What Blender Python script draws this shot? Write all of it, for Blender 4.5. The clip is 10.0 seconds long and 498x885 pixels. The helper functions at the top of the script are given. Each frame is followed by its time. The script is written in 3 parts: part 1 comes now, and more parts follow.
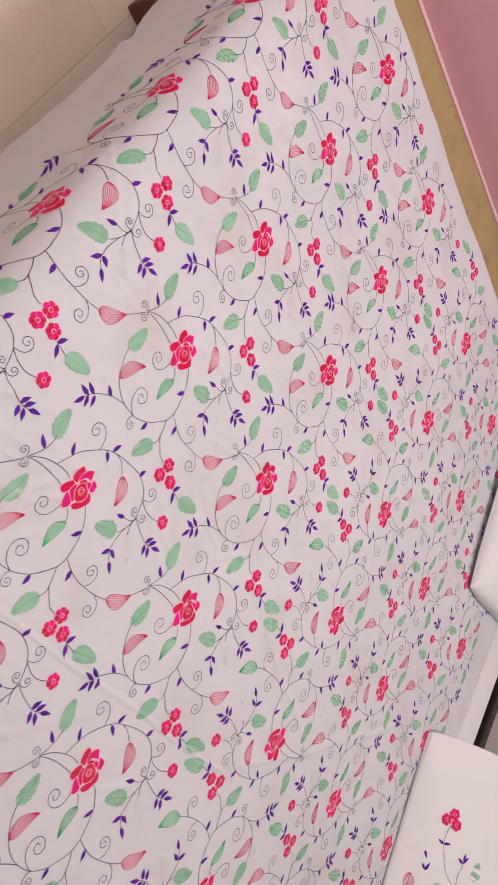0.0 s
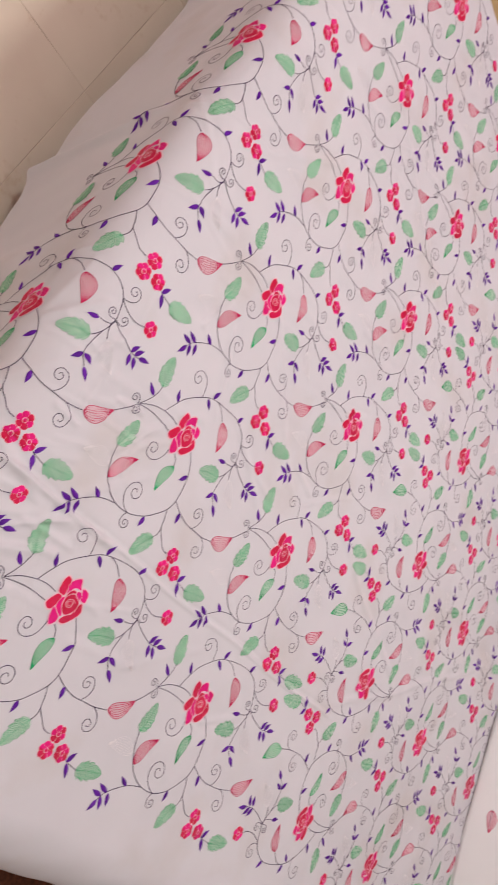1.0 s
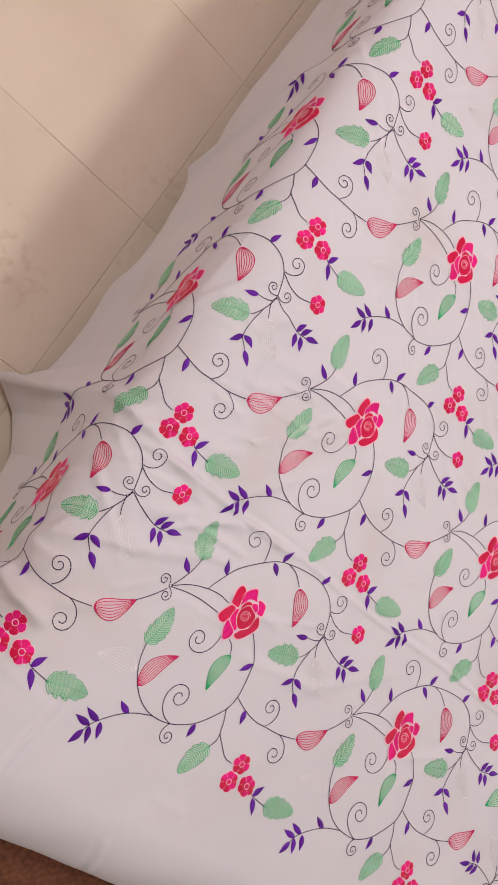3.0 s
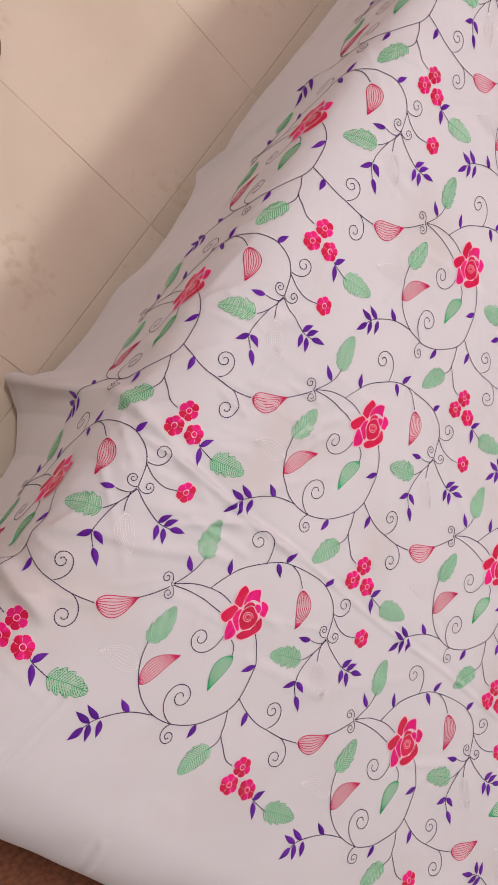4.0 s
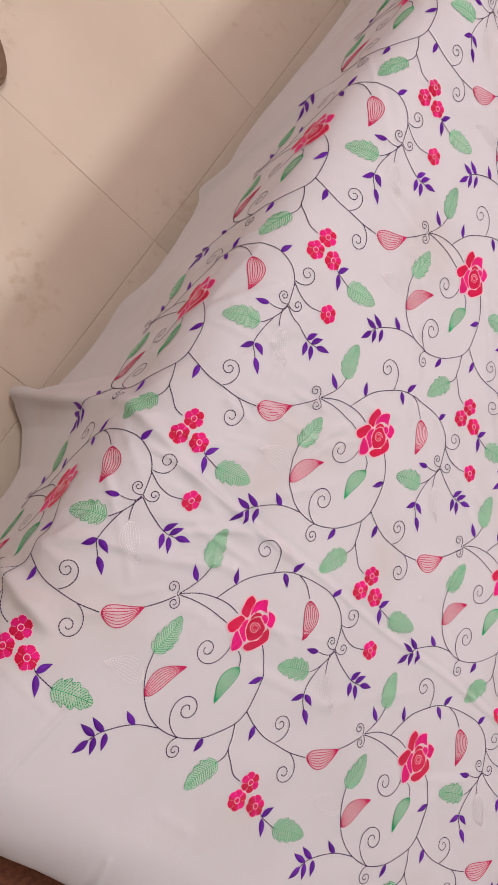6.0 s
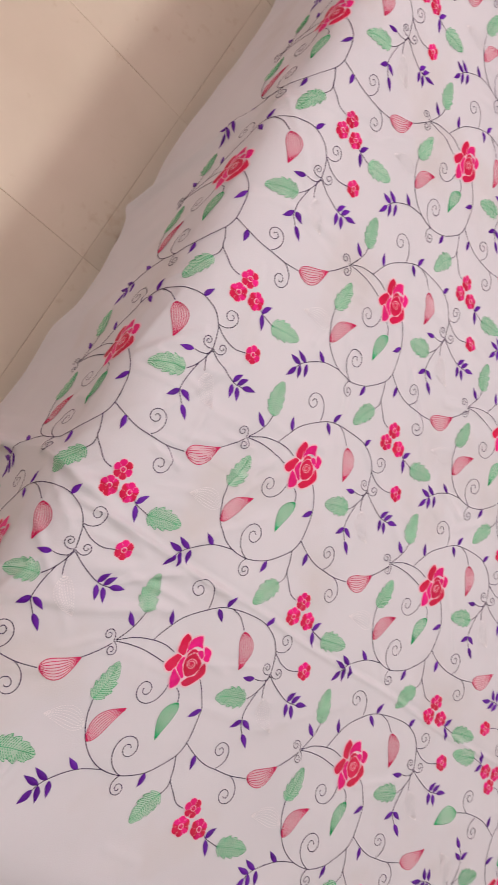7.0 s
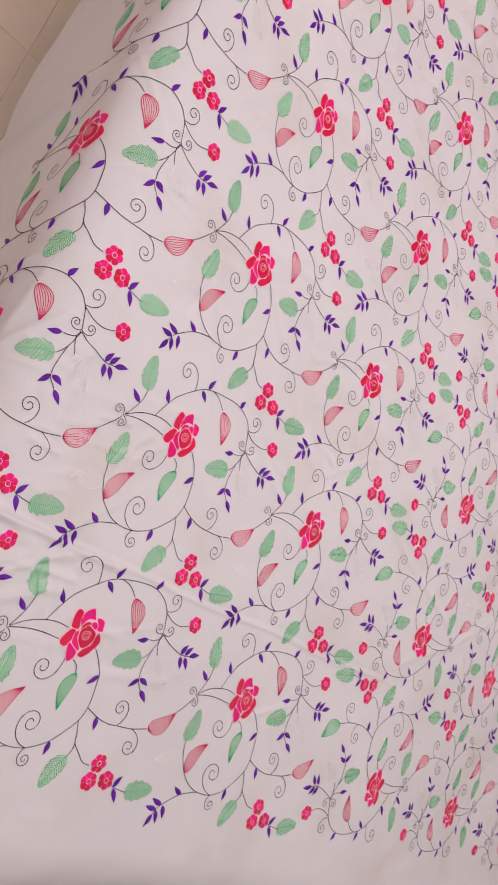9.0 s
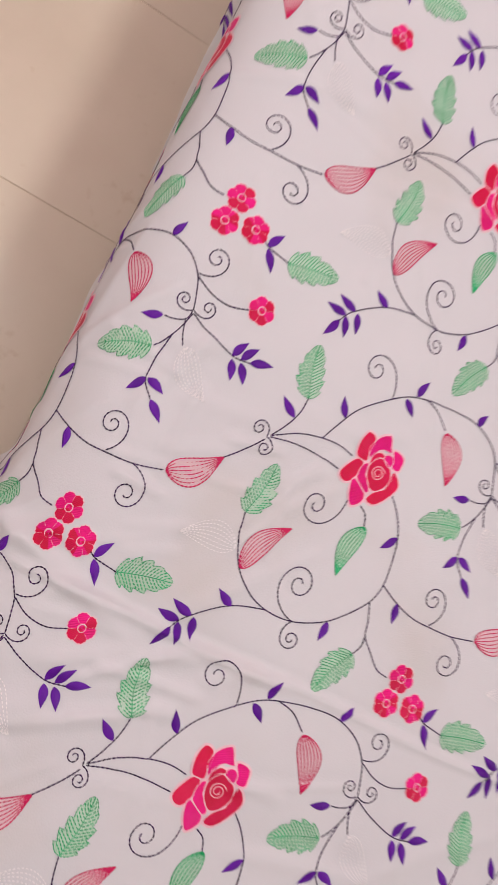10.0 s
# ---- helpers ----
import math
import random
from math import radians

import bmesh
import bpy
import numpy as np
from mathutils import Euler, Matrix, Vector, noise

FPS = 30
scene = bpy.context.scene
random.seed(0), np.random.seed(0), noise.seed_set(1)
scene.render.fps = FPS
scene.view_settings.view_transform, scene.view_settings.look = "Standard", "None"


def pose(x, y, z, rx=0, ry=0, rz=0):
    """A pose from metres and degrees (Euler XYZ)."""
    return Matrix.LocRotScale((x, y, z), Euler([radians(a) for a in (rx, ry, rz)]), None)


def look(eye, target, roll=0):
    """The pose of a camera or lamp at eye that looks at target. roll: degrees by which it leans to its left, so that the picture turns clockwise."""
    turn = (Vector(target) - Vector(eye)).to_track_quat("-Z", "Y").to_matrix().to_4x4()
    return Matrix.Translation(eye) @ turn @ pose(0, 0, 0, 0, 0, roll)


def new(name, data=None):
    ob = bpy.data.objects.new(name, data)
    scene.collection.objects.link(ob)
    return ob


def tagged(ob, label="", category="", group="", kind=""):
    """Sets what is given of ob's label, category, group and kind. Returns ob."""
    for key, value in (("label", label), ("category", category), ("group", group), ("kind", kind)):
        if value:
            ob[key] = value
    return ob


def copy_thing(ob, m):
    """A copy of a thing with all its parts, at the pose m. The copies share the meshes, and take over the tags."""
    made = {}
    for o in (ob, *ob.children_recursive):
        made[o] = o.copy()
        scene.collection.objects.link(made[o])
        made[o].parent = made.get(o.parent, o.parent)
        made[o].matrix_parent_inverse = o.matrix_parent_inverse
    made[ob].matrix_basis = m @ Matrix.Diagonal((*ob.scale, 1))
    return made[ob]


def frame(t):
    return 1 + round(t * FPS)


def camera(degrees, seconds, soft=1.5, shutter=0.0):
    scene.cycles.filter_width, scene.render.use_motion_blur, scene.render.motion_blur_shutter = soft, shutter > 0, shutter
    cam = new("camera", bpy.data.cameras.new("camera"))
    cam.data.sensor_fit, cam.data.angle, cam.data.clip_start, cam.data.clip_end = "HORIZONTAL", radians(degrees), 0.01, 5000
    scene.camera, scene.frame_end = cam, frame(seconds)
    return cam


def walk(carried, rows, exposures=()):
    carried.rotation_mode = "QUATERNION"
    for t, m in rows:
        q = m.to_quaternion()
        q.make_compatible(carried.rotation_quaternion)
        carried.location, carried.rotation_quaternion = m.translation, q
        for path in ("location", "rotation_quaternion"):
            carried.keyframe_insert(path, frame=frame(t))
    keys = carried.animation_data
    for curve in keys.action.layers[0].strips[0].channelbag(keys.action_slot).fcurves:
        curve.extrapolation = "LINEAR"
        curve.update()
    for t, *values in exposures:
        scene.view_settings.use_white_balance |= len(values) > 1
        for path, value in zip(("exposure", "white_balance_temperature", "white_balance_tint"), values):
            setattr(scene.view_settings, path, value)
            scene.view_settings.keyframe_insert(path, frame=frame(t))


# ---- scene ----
# A bed with an embroidered cotton sheet, seen from beside it. x runs across the sheet, y along its hem, z up from the floor.
cam = camera(39.29, 10.0, soft=0.95, shutter=0.3)
PATH = [
    (0, (-0.4666, 0.0112, 1.1201), (0.1618, 0.4603, 0.4850), 98.20),
    (0.5, (-0.5010, -0.0325, 1.1212), (0.1350, 0.3988, 0.4813), 97.64),
    (1, (-0.4947, -0.0543, 1.0886), (0.1340, 0.3279, 0.4114), 99.17),
    (1.5, (-0.4623, -0.0577, 1.0533), (0.0938, 0.2579, 0.2844), 98.21),
    (2, (-0.4337, -0.0509, 1.0327), (0.0457, 0.2274, 0.2004), 96.36),
    (3.5, (-0.3975, -0.0341, 1.0244), (0.0427, 0.2295, 0.1660), 96.44),
    (4, (-0.3951, -0.0475, 1.0240), (0.0347, 0.2289, 0.1644), 95.08),
    (4.5, (-0.3890, -0.0623, 1.0234), (0.0340, 0.2230, 0.1634), 93.79),
    (5, (-0.3786, -0.0726, 1.0187), (0.0238, 0.2302, 0.1548), 91.15),
    (6.5, (-0.4017, -0.0305, 1.0257), (0.0120, 0.2634, 0.1640), 91.97),
    (7, (-0.4259, 0.0115, 1.0465), (0.0587, 0.3036, 0.2219), 93.90),
    (7.5, (-0.4413, 0.0347, 1.0647), (0.1164, 0.3165, 0.2840), 95.72),
    (8, (-0.4612, 0.0439, 1.0818), (0.1515, 0.3199, 0.3413), 96.18),
    (8.5, (-0.4702, 0.0524, 1.0878), (0.1789, 0.3320, 0.3804), 96.69),
    (9, (-0.4611, 0.0662, 1.0716), (0.1857, 0.3188, 0.3520), 97.81),
    (9.3, (-0.3918, 0.0938, 1.0276), (0.1649, 0.3536, 0.2386), 94.67),
    (9.5, (-0.2970, 0.1170, 1.0097), (0.1140, 0.3600, 0.1311), 88.42),
    (10, (-0.2066, 0.1375, 0.8938), (0.0480, 0.3089, -0.0579), 84.12),
]
EXPOSURES = [(0, 0.0), (10, 0.0)]
walk(cam, [(t, look(eye, target, roll)) for t, eye, target, roll in PATH], EXPOSURES)

# ---- light: two ceiling panels, a weak grey-blue world behind the closed room ----
world = bpy.data.worlds.new("world")
scene.world = world
world.use_nodes = True
world.node_tree.nodes["Background"].inputs[0].default_value = (0.6, 0.7, 0.9, 1)
world.node_tree.nodes["Background"].inputs[1].default_value = 0.3
for x, y, watts in ((0.50, 0.64, 20.4), (-1.15, 0.60, 17.0)):
    lamp = bpy.data.lights.new("ceiling_lamp", "AREA")
    lamp.shape, lamp.size, lamp.size_y, lamp.energy, lamp.color = "RECTANGLE", 0.28, 0.28, watts, (1.0, 0.967, 0.952)
    new("ceiling_lamp", lamp).matrix_world = look((x, y, 2.60), (x, y + 0.001, 0.0))


# ---- materials ----
def material(name, colour, rough=0.6, second=None, scale=8.0, detail=4.0, bump=0.0, bump_scale=200.0, metal=0.0, spread=0.0, sheen=0.0, coat=0.0):
    """Noise between two colours, with fine relief and a small shift from piece to piece."""
    m = bpy.data.materials.new(name)
    m.use_nodes = True
    n, l = m.node_tree.nodes, m.node_tree.links
    b = n["Principled BSDF"]
    b.inputs["Roughness"].default_value, b.inputs["Metallic"].default_value = rough, metal
    b.inputs["Sheen Weight"].default_value, b.inputs["Coat Weight"].default_value = sheen, coat
    place = n.new("ShaderNodeTexCoord")
    grain = n.new("ShaderNodeTexNoise")
    grain.inputs["Scale"].default_value, grain.inputs["Detail"].default_value = scale, detail
    l.new(place.outputs["Object"], grain.inputs["Vector"])
    mix = n.new("ShaderNodeMix")
    mix.data_type = "RGBA"
    mix.inputs["A"].default_value = (*colour, 1)
    mix.inputs["B"].default_value = (*(second or colour), 1)
    ramp = n.new("ShaderNodeMapRange")
    ramp.inputs["From Min"].default_value, ramp.inputs["From Max"].default_value = 0.35, 0.65
    l.new(grain.outputs["Fac"], ramp.inputs["Value"])
    l.new(ramp.outputs["Result"], mix.inputs["Factor"])
    out = mix.outputs["Result"]
    if spread:
        info, hue = n.new("ShaderNodeObjectInfo"), n.new("ShaderNodeHueSaturation")
        shift = n.new("ShaderNodeMapRange")
        shift.inputs["To Min"].default_value, shift.inputs["To Max"].default_value = 1 - spread, 1 + spread
        l.new(info.outputs["Random"], shift.inputs["Value"])
        l.new(shift.outputs["Result"], hue.inputs["Value"])
        l.new(out, hue.inputs["Color"])
        out = hue.outputs["Color"]
    l.new(out, b.inputs["Base Color"])
    if bump:
        fine, relief = n.new("ShaderNodeTexNoise"), n.new("ShaderNodeBump")
        fine.inputs["Scale"].default_value = bump_scale
        l.new(place.outputs["Object"], fine.inputs["Vector"])
        relief.inputs["Strength"].default_value, relief.inputs["Distance"].default_value = bump, 0.002
        l.new(fine.outputs["Fac"], relief.inputs["Height"])
        l.new(relief.outputs["Normal"], b.inputs["Normal"])
    return m


def thread(name, colour, second, rough=0.42, turn=35.0, pitch=0.0011):
    """Satin stitch: parallel threads, glossy, with the darker gaps between them."""
    m = material(name, colour, rough, second, 60.0, 2.0, spread=0.08)
    n, l = m.node_tree.nodes, m.node_tree.links
    place, lines, turned, relief = n.new("ShaderNodeTexCoord"), n.new("ShaderNodeTexWave"), n.new("ShaderNodeMapping"), n.new("ShaderNodeBump")
    turned.inputs["Rotation"].default_value = (0, 0, radians(turn))
    lines.inputs["Scale"].default_value = 0.314 / pitch
    lines.inputs["Distortion"].default_value = 1.5
    l.new(place.outputs["Object"], turned.inputs["Vector"])
    l.new(turned.outputs["Vector"], lines.inputs["Vector"])
    relief.inputs["Strength"].default_value, relief.inputs["Distance"].default_value = 0.5, 0.0006
    l.new(lines.outputs["Fac"], relief.inputs["Height"])
    l.new(relief.outputs["Normal"], n["Principled BSDF"].inputs["Normal"])
    return m


COTTON = material("cotton", (0.668, 0.672, 0.70), 0.85, (0.64, 0.642, 0.672), 5.0, 5.0, bump=0.1, bump_scale=900.0, sheen=0.15)
COTTON_WHITE = material("white_cotton", (0.83, 0.84, 0.84), 0.85, (0.80, 0.81, 0.81), 6.0, 4.0, bump=0.25, bump_scale=900.0, sheen=0.15)
ROSE = thread("rose_thread", (0.70, 0.008, 0.085), (0.62, 0.006, 0.055))
MAGENTA = thread("magenta_thread", (0.86, 0.010, 0.25), (0.78, 0.010, 0.18), turn=70)
PALE = material("pale_pink_thread", (0.86, 0.52, 0.60), 0.5, (0.84, 0.58, 0.64), 90.0, 2.0)
PINK = material("pink_thread", (0.52, 0.008, 0.085), 0.5, (0.62, 0.02, 0.12), 80.0, 2.0)
BLUSH = thread("blush_thread", (0.72, 0.50, 0.55), (0.72, 0.54, 0.58), 0.6)
GREEN = material("green_thread", (0.010, 0.30, 0.10), 0.45, (0.03, 0.46, 0.18), 80.0, 2.0)
MINT = thread("mint_thread", (0.42, 0.65, 0.48), (0.50, 0.67, 0.55), 0.6, turn=-40)
PURPLE = thread("purple_thread", (0.095, 0.006, 0.27), (0.15, 0.016, 0.40), 0.45, turn=15)
VINE = material("vine_thread", (0.020, 0.006, 0.035), 0.6, (0.055, 0.016, 0.10), 120.0, 2.0)
IVORY = material("ivory_thread", (0.84, 0.82, 0.82), 0.38, (0.80, 0.77, 0.79), 90.0, 2.0)
TILE = material("cream_tile", (0.66, 0.575, 0.455), 0.28, (0.725, 0.64, 0.515), 4.0, 6.0, bump=0.05, bump_scale=30.0, spread=0.03)
GROUT = material("grout", (0.40, 0.31, 0.21), 0.9, (0.66, 0.57, 0.45), 9.0, bump=0.3)
PINK_PAINT = material("pink_paint", (0.74, 0.41, 0.48), 0.6, (0.72, 0.395, 0.465), 4.0, 5.0, bump=0.12, bump_scale=120.0)
PINK_TRIM = material("pink_trim_paint", (0.82, 0.53, 0.56), 0.5, (0.80, 0.51, 0.54), 6.0, 4.0, bump=0.1, bump_scale=90.0)
CREAM_PAINT = material("cream_paint", (0.78, 0.73, 0.68), 0.7, (0.76, 0.71, 0.66), 4.0, 5.0, bump=0.12, bump_scale=120.0)
PLASTER = material("ceiling_plaster", (0.80, 0.77, 0.74), 0.9, (0.77, 0.74, 0.71), 3.0, bump=0.1)
OCHRE = material("ochre_board", (0.43, 0.315, 0.145), 0.7, (0.37, 0.265, 0.12), 9.0, 7.0, bump=0.2, bump_scale=150.0)
BROWN_WOOD = material("red_brown_wood", (0.20, 0.058, 0.030), 0.5, (0.14, 0.042, 0.022), 25.0, 6.0, bump=0.35, bump_scale=260.0)
BLACK_BOARD = material("black_board", (0.016, 0.011, 0.009), 0.45, (0.024, 0.016, 0.012), 20.0, 5.0, bump=0.1)
RUG = material("rug_weave", (0.23, 0.085, 0.042), 0.9, (0.13, 0.045, 0.024), 130.0, 6.0, bump=0.8, bump_scale=420.0)
MATTRESS = material("mattress_ticking", (0.60, 0.55, 0.52), 0.9, (0.56, 0.51, 0.48), 20.0, bump=0.2)
RUBBER = material("brown_rubber", (0.17, 0.10, 0.05), 0.5, (0.23, 0.15, 0.08), 50.0, bump=0.2)
FOAM = material("tan_footbed", (0.42, 0.30, 0.24), 0.7, (0.38, 0.27, 0.21), 40.0, bump=0.2)
LAMP_GLOW = bpy.data.materials.new("lamp_diffuser")
LAMP_GLOW.use_nodes = True
LAMP_GLOW.node_tree.nodes["Principled BSDF"].inputs["Emission Color"].default_value = (1, 0.93, 0.85, 1)
LAMP_GLOW.node_tree.nodes["Principled BSDF"].inputs["Emission Strength"].default_value = 6.0
WHITE_METAL = material("white_metal", (0.8, 0.8, 0.8), 0.4)


def stained(m, colour, scale, low, high):
    """Small irregular spots of dirt over a material's colour."""
    n, l = m.node_tree.nodes, m.node_tree.links
    b = n["Principled BSDF"]
    under_it = b.inputs["Base Color"].links[0].from_socket
    spots, wide, both, edge, mix = n.new("ShaderNodeTexNoise"), n.new("ShaderNodeTexNoise"), n.new("ShaderNodeMath"), n.new("ShaderNodeMapRange"), n.new("ShaderNodeMix")
    geometry = n.new("ShaderNodeNewGeometry")
    spots.inputs["Scale"].default_value, spots.inputs["Detail"].default_value = scale, 5.0
    wide.inputs["Scale"].default_value = 7.0
    both.operation = "MULTIPLY"
    for t in (spots, wide):
        l.new(geometry.outputs["Position"], t.inputs["Vector"])
    l.new(spots.outputs["Fac"], both.inputs[0])
    l.new(wide.outputs["Fac"], both.inputs[1])
    edge.inputs["From Min"].default_value, edge.inputs["From Max"].default_value = low, high
    l.new(both.outputs["Value"], edge.inputs["Value"])
    mix.data_type = "RGBA"
    mix.inputs["B"].default_value = (*colour, 1)
    l.new(under_it, mix.inputs["A"])
    l.new(edge.outputs["Result"], mix.inputs["Factor"])
    l.new(mix.outputs["Result"], b.inputs["Base Color"])
    return m


def crinkled(m, scale, strength):
    """Fine ridged creases of worn cotton."""
    n, l = m.node_tree.nodes, m.node_tree.links
    weave = n["Principled BSDF"].inputs["Normal"].links[0].from_node
    place, ridges, fold = n.new("ShaderNodeTexCoord"), n.new("ShaderNodeTexNoise"), n.new("ShaderNodeBump")
    ridges.noise_type = "RIDGED_MULTIFRACTAL"
    ridges.inputs["Scale"].default_value, ridges.inputs["Detail"].default_value, ridges.inputs["Distortion"].default_value = scale, 3.0, 0.6
    l.new(place.outputs["Object"], ridges.inputs["Vector"])
    fold.inputs["Strength"].default_value, fold.inputs["Distance"].default_value = strength, 0.002
    l.new(ridges.outputs["Fac"], fold.inputs["Height"])
    l.new(fold.outputs["Normal"], weave.inputs["Normal"])


crinkled(COTTON, 13.0, 0.50)
crinkled(COTTON_WHITE, 9.0, 0.30)
for yarn in (ROSE, MAGENTA, PALE, PINK, BLUSH, GREEN, MINT, PURPLE, VINE):
    yarn.node_tree.nodes["Principled BSDF"].inputs["Specular IOR Level"].default_value = 0.22
stained(TILE, (0.56, 0.44, 0.30), 55.0, 0.33, 0.55)
stained(OCHRE, (0.20, 0.12, 0.05), 40.0, 0.34, 0.48)
stained(COTTON, (0.615, 0.60, 0.60), 9.0, 0.27, 0.42)


# ---- building helpers ----
def mesh_of(name, verts, faces, mats, index=None, smooth=True):
    me = bpy.data.meshes.new(name)
    me.from_pydata([tuple(map(float, v)) for v in verts], [], [tuple(map(int, f)) for f in faces])
    for m in mats:
        me.materials.append(m)
    if index is not None:
        me.polygons.foreach_set("material_index", np.asarray(index, dtype=np.int32))
    me.polygons.foreach_set("use_smooth", [smooth] * len(me.polygons))
    me.update()
    return me


def under(ob, parent):
    ob.parent = parent
    return ob


def part(name, bm, mat, parent=None, label=""):
    me = bpy.data.meshes.new(name)
    bm.to_mesh(me)
    bm.free()
    me.materials.append(mat)
    ob = new(name, me)
    if parent:
        ob.parent = parent
    if label:
        ob["label"] = label
    return ob


def box(size, at, bevel=0.0, segments=2):
    bm = bmesh.new()
    bmesh.ops.create_cube(bm, size=1.0, matrix=Matrix.Translation(at) @ Matrix.Diagonal((*size, 1)))
    if bevel:
        bmesh.ops.bevel(bm, geom=list(bm.edges), offset=bevel, segments=segments, affect="EDGES", profile=0.6)
    return bm


def prism(corners, low, high):
    """An upright block over a polygon of the plan."""
    bm = bmesh.new()
    a = [bm.verts.new((x, y, low)) for x, y in corners]
    b = [bm.verts.new((x, y, high)) for x, y in corners]
    bm.faces.new(list(reversed(a)))
    bm.faces.new(b)
    for i in range(len(a)):
        j = (i + 1) % len(a)
        bm.faces.new((a[i], a[j], b[j], b[i]))
    bmesh.ops.recalc_face_normals(bm, faces=bm.faces)
    return bm


# ---- the room ----
TILE_X, TILE_Y, JOINT_X, JOINT_Y = 0.61, 0.305, -0.236, 0.439
XW, XE, YS = -2.0, 2.02, -2.2
wall_y = lambda x: 1.4255 + 0.178 * x  # the pink wall stands a little askew to the bed
floor = tagged(part("floor", box((XE - XW + 0.2, 4.4, 0.1), ((XW + XE) / 2, -0.1, -0.0494)), GROUT), "cream stone-look floor tiles with thin dark joints", "floor", kind="structure")
wall_n = tagged(part("wall_north", prism([(XW, wall_y(XW)), (XE, wall_y(XE)), (XE, wall_y(XE) + 0.12), (XW, wall_y(XW) + 0.12)], 0, 2.7), PINK_PAINT), "plain pink painted wall beside the bed", "wall", kind="structure")
tagged(part("wall_east", prism([(XE, YS), (XE + 0.12, YS), (XE + 0.12, 1.9), (XE, 1.9)], 0, 2.7), CREAM_PAINT), "unseen plain cream wall, added to bounce fill light behind the bed head", "wall", kind="structure")
# Unseen west and south walls, added; cream so they bounce neutral fill light.
tagged(part("wall_west", prism([(XW - 0.12, YS), (XW, YS), (XW, 1.6), (XW - 0.12, 1.6)], 0, 2.7), CREAM_PAINT), "unseen plain cream wall, added to bounce fill light", "wall", kind="structure")
tagged(part("wall_south", prism([(XW, YS - 0.12), (XE, YS - 0.12), (XE, YS), (XW, YS)], 0, 2.7), CREAM_PAINT), "unseen plain cream wall, added to bounce fill light", "wall", kind="structure")
tagged(part("ceiling", box((XE - XW + 0.3, 4.5, 0.1), ((XW + XE) / 2, -0.2, 2.75)), PLASTER), "white plaster ceiling", "ceiling", kind="structure")
d = 0.014
tagged(part("trim", prism([(XW, wall_y(XW) - d), (XE, wall_y(XE) - d), (XE, wall_y(XE) - 0.001), (XW, wall_y(XW) - 0.001)], 0.0, 0.4265), PINK_TRIM), "lighter pink ledge along the foot of the wall", "trim", kind="structure")
fixture = tagged(new("ceiling_light"), "flat square white ceiling light panel", "ceiling light", "ceiling lights")
fixture.location = (0.50, 0.64, 2.70)
part("frame", box((0.34, 0.34, 0.03), (0, 0, -0.016), 0.004), WHITE_METAL, fixture)
part("diffuser", box((0.29, 0.29, 0.012), (0, 0, -0.036), 0.003), LAMP_GLOW, fixture, "glowing white diffuser")
copy_thing(fixture, pose(-1.15, 0.60, 2.70))


# ---- the sheet's surface: s across the cloth, t along its hem ----
TOP = 0.44
S_END, T_FOOT = 1.375, -0.43


def step(a, b, v):
    u = np.clip((v - a) / (b - a), 0, 1)
    return u * u * (3 - 2 * u)


ARC = np.linspace(0, 0.56, 225)  # length of cloth past the mattress edge
ALONG = np.linspace(-0.5, 1.5, 201)
BEND = np.interp(ALONG, [-0.3, 0.0, 0.245, 0.478, 0.7, 1.4], [0.12, 0.118, 0.118, 0.112, 0.10, 0.09])  # length of the bend over the edge
OUTER = np.interp(ALONG, [-0.3, 0, 0.245, 0.478, 0.7, 1.4], [-0.212, -0.216, -0.223, -0.233, -0.245, -0.262])
STEEP = np.radians(np.interp(ALONG, [-0.3, 0.03, 0.08, 0.112, 0.15, 1.4], [94, 93, 89.5, 83.5, 89, 89.5]))
_u = ARC[None, :]
_ang = STEEP[:, None] * np.minimum(_u / BEND[:, None], 1.0) ** 1.5
_step = ARC[1] - ARC[0]
_mid = (_ang[:, 1:] + _ang[:, :-1]) / 2
OUT = np.concatenate([np.zeros((len(ALONG), 1)), np.cumsum(np.cos(_mid) * _step, 1)], 1)
DROP = np.concatenate([np.zeros((len(ALONG), 1)), np.cumsum(np.sin(_mid) * _step, 1)], 1)
SHRINK = 0.955  # the cloth is gathered a little towards the hanging side


def fromtable(table, a, t):
    i = np.clip((t - ALONG[0]) / (ALONG[1] - ALONG[0]), 0, len(ALONG) - 1.001)
    j = np.clip(a / _step, 0, len(ARC) - 1.001)
    i0, j0 = i.astype(int), j.astype(int)
    fi, fj = i - i0, j - j0
    return (table[i0, j0] * (1 - fi) + table[i0 + 1, j0] * fi) * (1 - fj) + (table[i0, j0 + 1] * (1 - fi) + table[i0 + 1, j0 + 1] * fi) * fj


def crease(s, t, a, b, width, height, wave=0.0):
    """A raised fold that runs from a to b and dies out at its ends."""
    ax, ay, bx, by = *a, *b
    length = math.hypot(bx - ax, by - ay)
    ux, uy = (bx - ax) / length, (by - ay) / length
    along, off = (s - ax) * ux + (t - ay) * uy, -(s - ax) * uy + (t - ay) * ux
    off = off - wave * np.sin(along * 23)
    fade = step(0, 0.12 * length, along) * (1 - step(0.85 * length, length, along))
    return height * fade * np.exp(-((off / width) ** 2)) - 0.35 * height * fade * np.exp(-(((off - 2.2 * width) / (1.6 * width)) ** 2))


